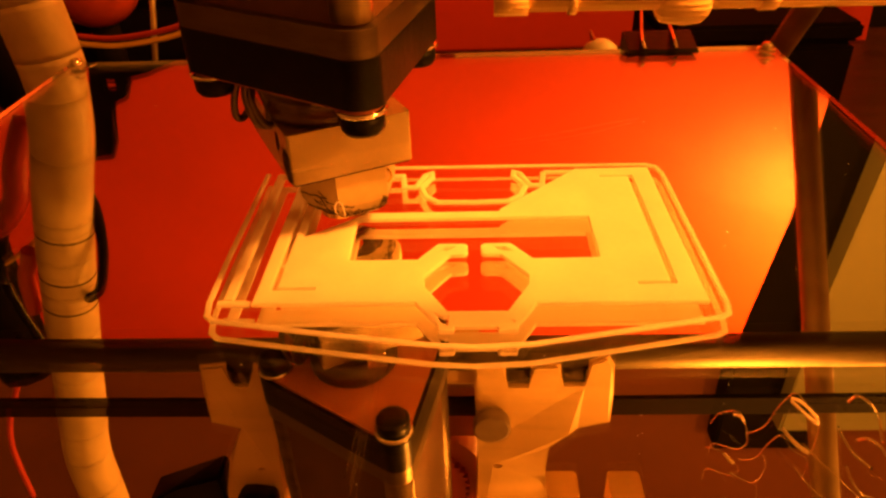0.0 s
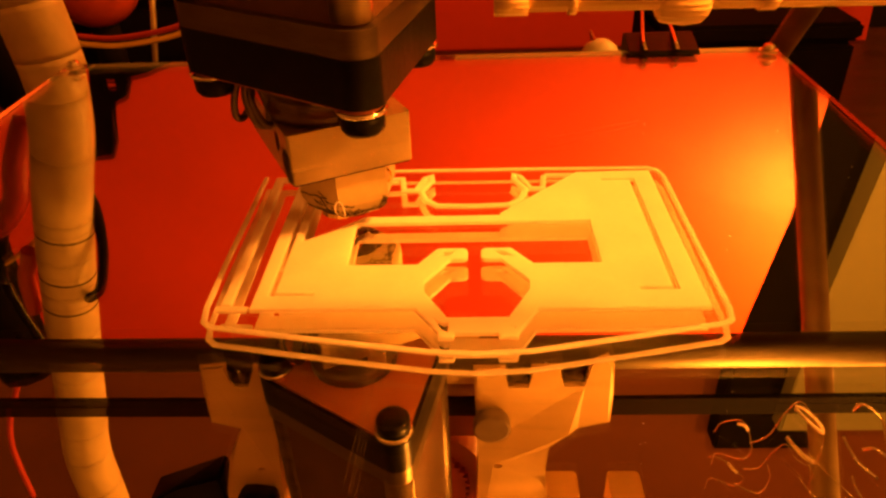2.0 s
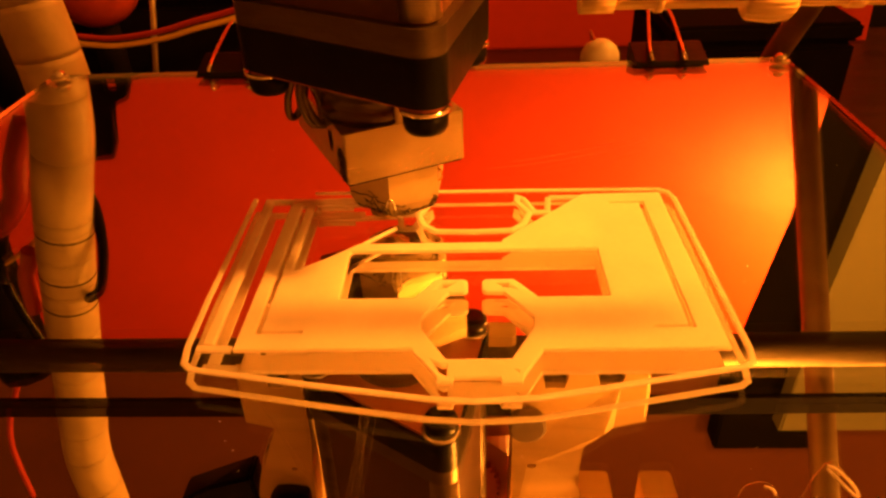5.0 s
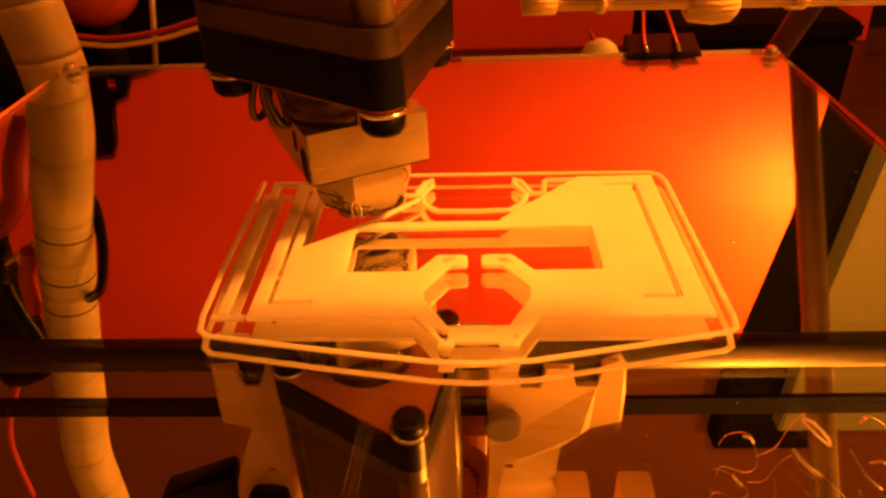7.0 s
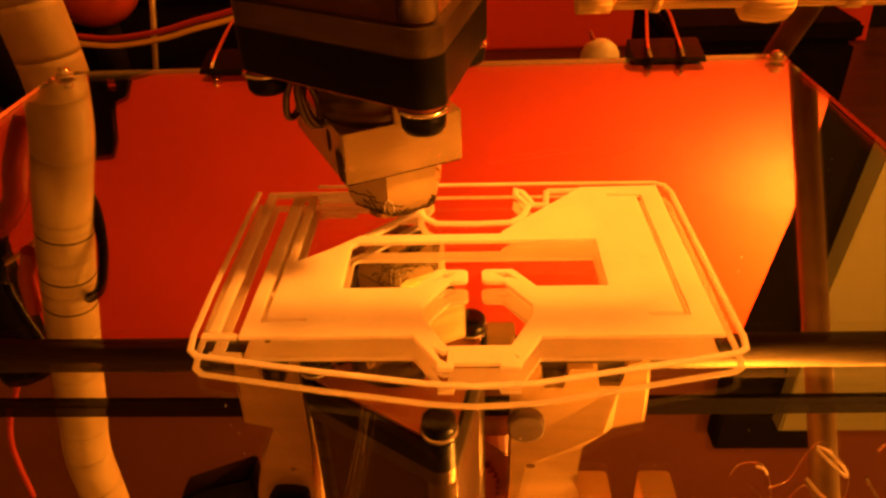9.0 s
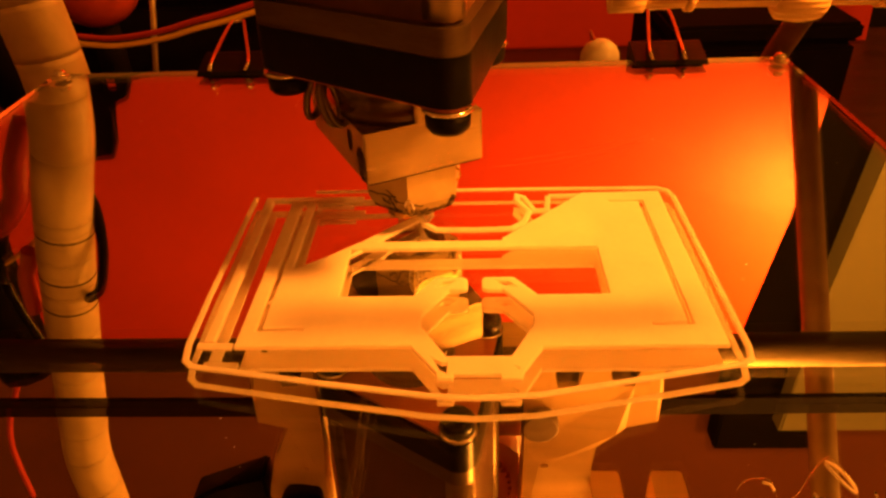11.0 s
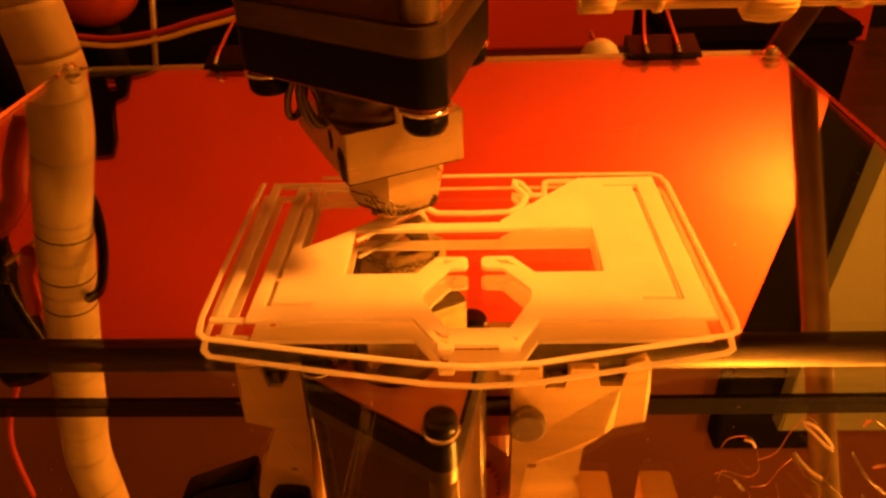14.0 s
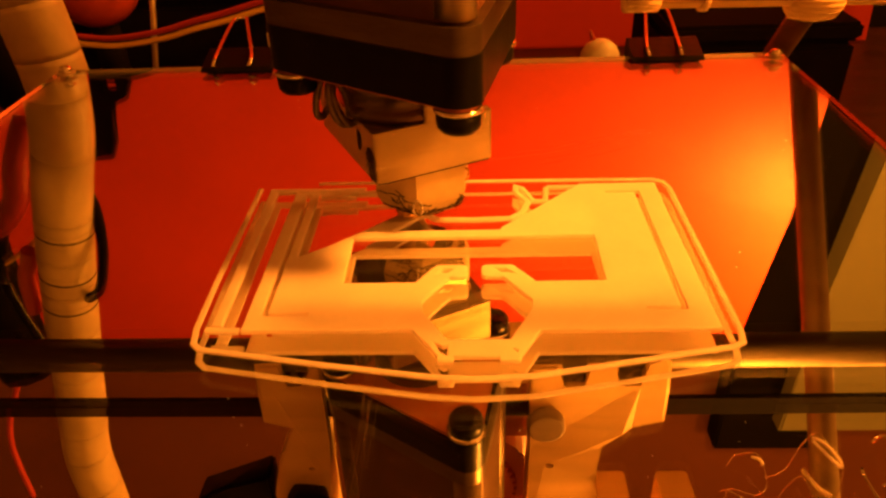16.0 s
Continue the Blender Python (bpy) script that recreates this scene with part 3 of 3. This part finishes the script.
part("fan_duct", hull([(-76, 119, 84), (-68, 119, 79), (-62, 119, 77.5), (-55.8, 119, 75), (-55.9, 119, 98), (-78, 119, 98), (-76, 127, 84), (-55.8, 127, 75), (-55.9, 127, 98), (-78, 127, 98)]), BLACK, head, "black plastic duct beside the carriage", bevel=0.8)
part("foot_bolt", spun([(2.0, 0), (4.6, 0.6), (5.2, 2), (5.2, 6), (3.0, 6.2), (3.0, 14)], (-46.0, 116.0, 77)), BLACK, head, "black bolt", smooth=True)
VIEW_FIT[0] = scaled_from_eye(1.05, 0, 0, 65)
# cable sleeve towards the viewer
part("sleeve", cyl((10.5, 71.5, 47.6), (60, 71.5, 47.2), 1.5), PRINTED, head, "cream plastic sleeve", smooth=True)
for sx0, sx1, sr in ((10.4, 13.6, 1.75), (17.5, 18.2, 1.8), (35.5, 37.0, 1.85)):
    part("sleeve_ring", cyl((sx0, 71.5, 47.5), (sx1, 71.5, 47.5), sr), PRINTED, head, smooth=True)
part("sleeve_end", spun([(1.5, -2.6), (2.0, -2.2), (2.3, 0), (2.1, 1.6), (1.5, 2.2)], (28.6, 71.6, 46.7), 20, turn=Matrix.Rotation(radians(90), 3, "Y")), PRINTED, head, "cream plastic collar", smooth=True)

VIEW_FIT[0] = Matrix.Identity(4)

# ---- x axis ----
rod = alone("smooth_rod", cyl((-180, 130.0, 45.0), (180, 130.0, 45.0), 4.0, seg=32), ROD, "polished steel guide rod of the printer", "rod", smooth=True)
alone("drive_belt", box(-180, 180, 126.6, 128.0, 56.6, 62.2), DARK, "black rubber drive belt along the guide rod", "belt", bevel=0.2)

# ---- frame ----
def lean(x, z0, z1, y7=225.0, k=-0.787):
    return (x, y7 + k * (z0 - 7), z0), (x, y7 + k * (z1 - 7), z1)


a, b = lean(103, TZ + 1, 330)
alone("threaded_rod", cyl(a, b, 3.9, seg=20), THREAD, "dull zinc-plated threaded frame rod leaning forward", "rod", smooth=True)
column = thing("cable_column", (-128, 220, TZ), "frame tube wrapped in bands of cream tape, leaning forward", "cable bundle")
SPINE = smooth_path([(-128, 220, TZ), (-131.5, 221, -30), (-133, 221.5, 0), (-137.0, 223, 25), (-147, 224.5, 55), (-160, 227, 100), (-175.5, 230, 160), (-183, 231, 192), (-185, 232, 225), (-190, 236, 325)], 14)


def spine_at(d):
    for a, b in zip(SPINE, SPINE[1:]):
        if d <= (b - a).length:
            return a.lerp(b, d / (b - a).length)
        d -= (b - a).length
    return SPINE[-1]


part("tube_core", tube(SPINE, 9.2, 20), TAPE_EDGE, column, smooth=True)
at0 = 4.0
while at0 < 430:
    ln = random.uniform(13, 27)
    r0 = random.uniform(9.95, 10.1)
    wrap = [spine_at(at0 - 0.3 + (ln + 0.3) * k / 8) for k in range(9)]
    part("tape_wrap", tube(wrap, r0, 36), TAPE, column, smooth=True)
    at0 += ln
for z0 in (66, 84.5, 100.5):
    k = min(range(len(SPINE) - 1), key=lambda q: abs(SPINE[q].z - z0))
    d = (SPINE[k + 1] - SPINE[k]).normalized()
    part("cable_tie", cyl(SPINE[k] - d * 0.4, SPINE[k] + d * 0.4, 10.18, seg=36), DARK, column, "thin dark cable tie", smooth=True)
# loose cables and a bracket by the column
cable = [(-141.0, 226, 50), (-138.2, 228, 57), (-138.0, 226, 69.6), (-138.6, 222, 79.9), (-142.3, 220, 90.6), (-149.2, 222, 96)]
alone("cable", tube(smooth_path(cable, 6), 1.9, 10), DARK, "black cable lying along the taped column", "cable", smooth=True)
alone("cable_clamp", plate([[(-143.1, 17.2), (-108.0, 18.5), (-120.7, 22.6), (-130.3, 24.1), (-129.9, 26.9), (-132.5, 32.3), (-137.1, 33.3), (-139.8, 35.8), (-141.7, 50.3), (-144.9, 56.8), (-153.6, 57.6)], [(-140.0, 24.3), (-133.5, 24.5), (-134.6, 28.3), (-140.9, 28.9)]], 262, 266, "y"),
      BLACK, "black plastic cable clamp beside the taped column", "clamp", bevel=0.8)
for pts, r0, m0, lab in (
        ([(-160, 240, 30), (-166.7, 236, 44.8), (-172, 235, 60), (-183, 235, 71.3), (-196, 238, 74)], 4.5, RED_WIRE, "dull red cable sleeve curving beside the column"),
        ([(-175, 235, 60), (-188.8, 235, 89.9), (-189.2, 235, 107), (-186, 236, 130)], 2.2, BLACK, "thin black cable hanging beside the column"),
        ([(-159.3, 238, 54.4), (-166, 236, 70), (-172.3, 235, 79.3), (-190, 235, 89.8), (-205, 236, 96)], 1.0, YELLOW_WIRE, "thin yellow wire looping beside the column"),
        ([(-172, 232, 80), (-175.1, 232, 87.3), (-178, 232, 93), (-181, 233, 110)], 3.2, RED_PLASTIC, "red cable sleeve hanging beside the column"),
        ([(-195, 230, 138), (-200.2, 235, 144.5), (-215.6, 235, 172.5), (-222.6, 235, 195.5), (-224.5, 235, 228.9)], 1.4, RED_WIRE, "thin red wire hanging beside the column"),
        ([(-185, 300, -60), (-196, 260, 20), (-206, 250, 80), (-200, 240, 150)], 12.0, DARK, "thick dark cable bundle beside the column")):
    alone("cable", tube(smooth_path(pts, 6), r0, 10), m0, lab, "cable", smooth=True)
# wires behind the bed
for dz, m0, lab in ((1.7, RED_WIRE, "thin red wire running behind the bed"), (-1.7, YELLOW_WIRE, "thin yellow wire running behind the bed")):
    pts = [(-200, 330, -27), (-178.1, 330, -29.9), (-165.1, 330, -31), (-151.4, 330, -29.8), (-137.5, 330, -27.4), (-126.3, 330, -24.4), (-103.1, 330, -19), (-60, 330, -6), (-20, 325, 20)]
    alone("wire", tube(smooth_path([(x, y, z + dz) for x, y, z in pts], 6), 1.35, 8), m0, lab, "wire", smooth=True)
alone("rod", cyl((-139, 350, 40), (-172, 350, TZ), 1.4, seg=12), ZINC, "thin dull rod standing behind the bed", "rod", smooth=True)
red_cap = bmesh.new()
bmesh.ops.create_uvsphere(red_cap, u_segments=28, v_segments=16, radius=22, matrix=Matrix.Translation((-183, 362, -10)))
alone("plastic_ball", red_cap, RED_PLASTIC, "round red plastic ball behind the taped column", "ball", smooth=True)
alone("post", cyl((-183, 362, TZ), (-183, 362, -30), 7), DARK, "dark post carrying the round red ball", "post", smooth=True)
# Plain boxes added where the view behind the bed is near-black.
for nm, (x0, x1, y0, y1, z1), lab in (("dark_box_left", (-253, -46, 388, 500, -20), "plain dark box filling the near-black area behind the bed"), ("dark_box_right", (93, 176, 330, 420, -31), "low black box standing on the table behind the bed")):
    c = thing(nm, ((x0 + x1) / 2, (y0 + y1) / 2, TZ), lab, "box")
    part("case", box(x0, x1, y0, y1, TZ, z1 - 9), DARK, c, bevel=3)
    part("lid", box(x0 - 1, x1 + 1, y0 - 1, y1 + 1, z1 - 8.6, z1), DARK, c, bevel=2)
knob_stand = thing("knob", (41, 236, TZ), "white domed plastic knob on a thin stem behind the bed", "knob")
part("stem", cyl((43, 238, TZ), (43, 238, -13), 2.2, seg=14), ZINC, knob_stand, smooth=True)
part("dome", spun([(4.6, -13), (6.4, -10.6), (6.2, -8.4), (5.0, -6.0), (2.8, -4.4), (0.6, -4.0)], (43, 236, -3), 24), WHITE, knob_stand, "white dome", smooth=True)
part("tip", cyl((41.0, 237, -8.2), (39.4, 237, -4.4), 0.9, 0.5, seg=10), RED_PLASTIC, knob_stand, smooth=True)


# ---- small things on the bed ----
def binder_clip(x, turn):
    c = thing("binder_clip", (x, 196, -4), "black steel binder clip gripping the bed's rear edge", "binder clip", "binder clips on the bed")
    prof = [(190.5, 0.15), (192.0, 1.0), (201.5, 3.4), (203.0, 3.0), (203.6, -2), (203.0, -10), (201.5, -11), (192, -9.4), (190.5, -8.3), (195.5, -8.2), (197.0, -4), (195.5, 0.15)]
    bm = bmesh.new()
    a0 = [bm.verts.new((x - 9.5, y, z)) for y, z in prof]
    b0 = [bm.verts.new((x + 9.5, y, z)) for y, z in prof]
    n = len(prof)
    for k in range(n):
        bm.faces.new((a0[k], a0[(k + 1) % n], b0[(k + 1) % n], b0[k]))
    bm.faces.new(a0[::-1])
    bm.faces.new(b0)
    part("spring_body", bm, BLACK, c, bevel=0.25)
    b0x, b1x, t0x, t1x = turn
    part("handle", tube(smooth_path([(x + b0x, 191.6, 1.2), (x + b0x, 197, 3.2), (x + t0x, 225, 4.4), (x + t0x + 1.2, 229, 4.5), (x + t1x - 1.2, 229, 4.5), (x + t1x, 225, 4.4), (x + b1x, 197, 3.2), (x + b1x, 191.6, 1.2)], 6), 0.5, 8), CHROME, c, "bent chrome wire handle", smooth=True)
    return c


clip_r = binder_clip(53.6, (-5.0, 3.6, 0.4, 7.0))
clip_l = binder_clip(-64.5, (-6.2, 3.6, -9.2, -4.6))


tab = thing("connector", (-62.1, 226, -8.8), "small white plastic connector on a cable behind the bed", "connector")
part("shell", turned_box(-62.1, 226.5, 2.8, 2.6, -8.8, 0.6, 8, 0.5, 2), WHITE, tab, bevel=0.25)
part("cable", tube(smooth_path([(-62.1, 226.5, -8.8), (-60.1, 232, -60), (-54.1, 250, TZ + 2)], 5), 0.9, 8), DARK, tab, "dark cable", smooth=True)


def corner_screw(x, y):
    c = thing("corner_screw", (x, y, 0), "bright steel screw and washer at the bed's corner", "screw", "screws at the bed's corners")
    part("washer", spun([(2.5, 0.02), (2.5, 0.5), (1.2, 0.55), (1.2, 0.02)], (x, y, 0), 20), ZINC, c)
    part("head", spun([(1.5, 0.55), (1.7, 0.8), (1.6, 1.5), (1.1, 2.1), (0.3, 2.2)], (x, y, 0), 16), CHROME, c, smooth=True)
    return c


screw_l, screw_r = corner_screw(-113.0, 193.2), corner_screw(82.0, 192.2)


def strand(points, r, label, m0=STRAND, category="plastic strand"):
    b = points[0]
    return alone("plastic_strand", tube(smooth_path(points, 6), r, 8), m0, label, category, smooth=True, base=(b[0], b[1], 0), group="plastic strands on the mirror")


CLEAR = "clear curled plastic strand lying on the mirror"
strands = [
    strand([(27.7, 53.6, .4), (28.9, 54.5, 1.2), (30.8, 54, 2.0), (31.2, 52.4, 1.6), (31.0, 50.6, .6), (29.5, 49.7, .5), (27.2, 50.6, .4), (26.1, 48.9, .4)], 0.055, CLEAR),
    strand([(31.2, 52.0, .4), (33.5, 52.6, 1.0), (36.2, 55.4, 1.6), (38.5, 57.0, 2.0), (39.0, 54.9, 2.2), (39.8, 53.0, 1.6), (38.6, 50.5, .5), (37.3, 48.9, .4)], 0.055, CLEAR),
    # Painted glint: a pale loop in place of a clear strand's highlight.
    strand([(38.4, 57.2, 0.9), (38.9, 56.4, 1.3), (39.5, 55.0, 1.4), (40.0, 53.6, 1.0), (39.8, 53.2, 0.8), (39.2, 54.2, 0.9), (38.7, 55.6, 0.9), (38.3, 56.9, 0.8)], 0.2, "pale loop standing in for a glint on a clear strand", ABS),
    strand([(37.3, 50.6, .4), (38.1, 48, .5), (39.1, 45.8, .4), (40.5, 42.5, .4)], 0.055, CLEAR),
    strand([(45.0, 56.9, .5), (45.7, 56.7, 1.8), (46.2, 54.6, 2.4), (46.4, 53.1, 2.0), (46.1, 50.5, .5)], 0.16, CLEAR),
    strand([(43.4, 50.9, .5), (43.9, 50.0, 1.8), (44.4, 48.4, 2.2), (44.9, 47.0, 1.4), (44.6, 45.6, .4)], 0.15, CLEAR),
    # Another highlight put in as a small pale drop.
    strand([(30.4, 53.9, 1.6), (30.9, 53.2, 2.0), (31.1, 52.6, 1.8)], 0.16, "pale drop standing in for a glint on a clear strand", ABS),
    strand([(27.9, 46.6, .3), (29.8, 45.0, .5), (31.6, 46.6, .8), (32.3, 48.9, .4)], 0.055, CLEAR),
]
HAIR = "hair-thin plastic thread lying on the mirror"
strands += [strand([(-13.5, 75, .2), (-13.9, 66.8, .3), (-13.5, 59.2, .2), (-13.9, 44.0, .2)], 0.03, HAIR),
            strand([(-14.4, 75, .2), (-14.0, 64.8, .3), (-13.9, 57.5, .2), (-14.6, 46, .2)], 0.025, HAIR),
            strand([(-12.6, 74, .2), (-12.8, 66.8, .3), (-13.1, 56, .2)], 0.025, HAIR)]
dust = bmesh.new()
for k in range(40):
    x, y = random.uniform(-100, 75), 45 + 130 * random.random() ** 1.6
    bmesh.ops.create_icosphere(dust, subdivisions=1, radius=random.uniform(0.04, 0.10), matrix=Matrix.Translation((x, y, 0.06)) @ Matrix.Diagonal((1, random.uniform(0.6, 1.6), 0.5, 1)))
dust_ob = alone("dust", dust, ABS, "pale dust specks scattered over the mirror", "dust", kind="stuff", base=(0, 100, 0))
strands.append(dust_ob)
SMEAR = "faint dark scratch line on the mirror"
strands += [strand([(37.8, 146.1, .08), (28.5, 142.8, .08), (18.1, 138.4, .08), (8.1, 135.4, .08)], 0.05, SMEAR, RED_PLASTIC, "scratch"),
            strand([(36.5, 144.0, .08), (27.7, 139.4, .08), (13.9, 134.7, .08), (3.2, 132.5, .08)], 0.045, SMEAR, RED_PLASTIC, "scratch")]

# ---- motion ----
HEAD_TURNS = [(0, 635), (0.905, 555.5), (1.894, 644.5), (2.906, 553.5), (4.2, 675), (5.5, 800), (6.93, 667), (8.4, 804), (9.62, 690), (10.85, 807),
              (11.92, 708), (13.03, 811), (13.83, 736), (14.77, 822), (15.44, 760), (16, 813)]
BED_TURNS = [(0, 7.6), (0.5, 11.0), (0.8, 12.9), (0.93, 12.8), (1.5, 9.0), (1.894, 6.3), (1.97, 6.0), (2.5, 9.5), (2.84, 11.5), (2.91, 11.2), (3.5, 7.1), (4.0, 3.6), (4.2, 2.3), (5.5, -5.8),
             (6.3, -0.3), (6.5, 1.4), (6.92, 4.5), (7.0, 4.3), (7.5, 1.3), (8.0, -2.2), (8.38, -4.3), (9.0, 0.0), (9.2, 1.4), (9.62, 4.2), (10.85, -3.3), (11.3, 0.2), (11.5, 1.65), (11.92, 4.5),
             (12.5, 1.0), (13.0, -1.7), (13.5, 1.8), (13.86, 4.6), (14.5, 0.5), (14.74, -0.7), (15.0, 1.3), (15.46, 4.5), (16, 1.3)]


def along(turns, t):
    for (t0, v0), (t1, v1) in zip(turns, turns[1:]):
        if t <= t1:
            return v0 + (v1 - v0) * (t - t0) / (t1 - t0)
    return turns[-1][1]


def motions():
    times = [i / 10 for i in range(161)]
    bx, by, bz = head.location
    walk(head, [(t, pose(bx + (along(HEAD_TURNS, t) - 749) * 0.073 * MM, by, bz)) for t in times])
    for ob in ON_BED:
        bx, by, bz = ob.location
        walk(ob, [(t, pose(bx, by + along(BED_TURNS, t) * MM, bz)) for t in times])
    # one infill line comes out of the body with each stroke of the head
    strokes = [t for t, v in HEAD_TURNS[4:]] + [16.5]
    for i, ob in enumerate(INFILL):
        t0, t1, length = strokes[i], strokes[i + 1], (8.6 - 0.3 * i) * MM
        rest = length + 0.0012 * i
        bx, by, bz = ob.location
        rows = []
        for t in times:
            back = rest if t < t0 - 0.3 else length + (rest - length) * (t0 - t) / 0.3 if t < t0 else length * max(0, (t1 - t) / (t1 - t0))
            rows.append((t, pose(bx - back, by - back, bz)))
        walk(ob, rows)


ON_BED = [bed, printed, strip, skirt, clip_r, clip_l, screw_l, screw_r] + strands
motions()
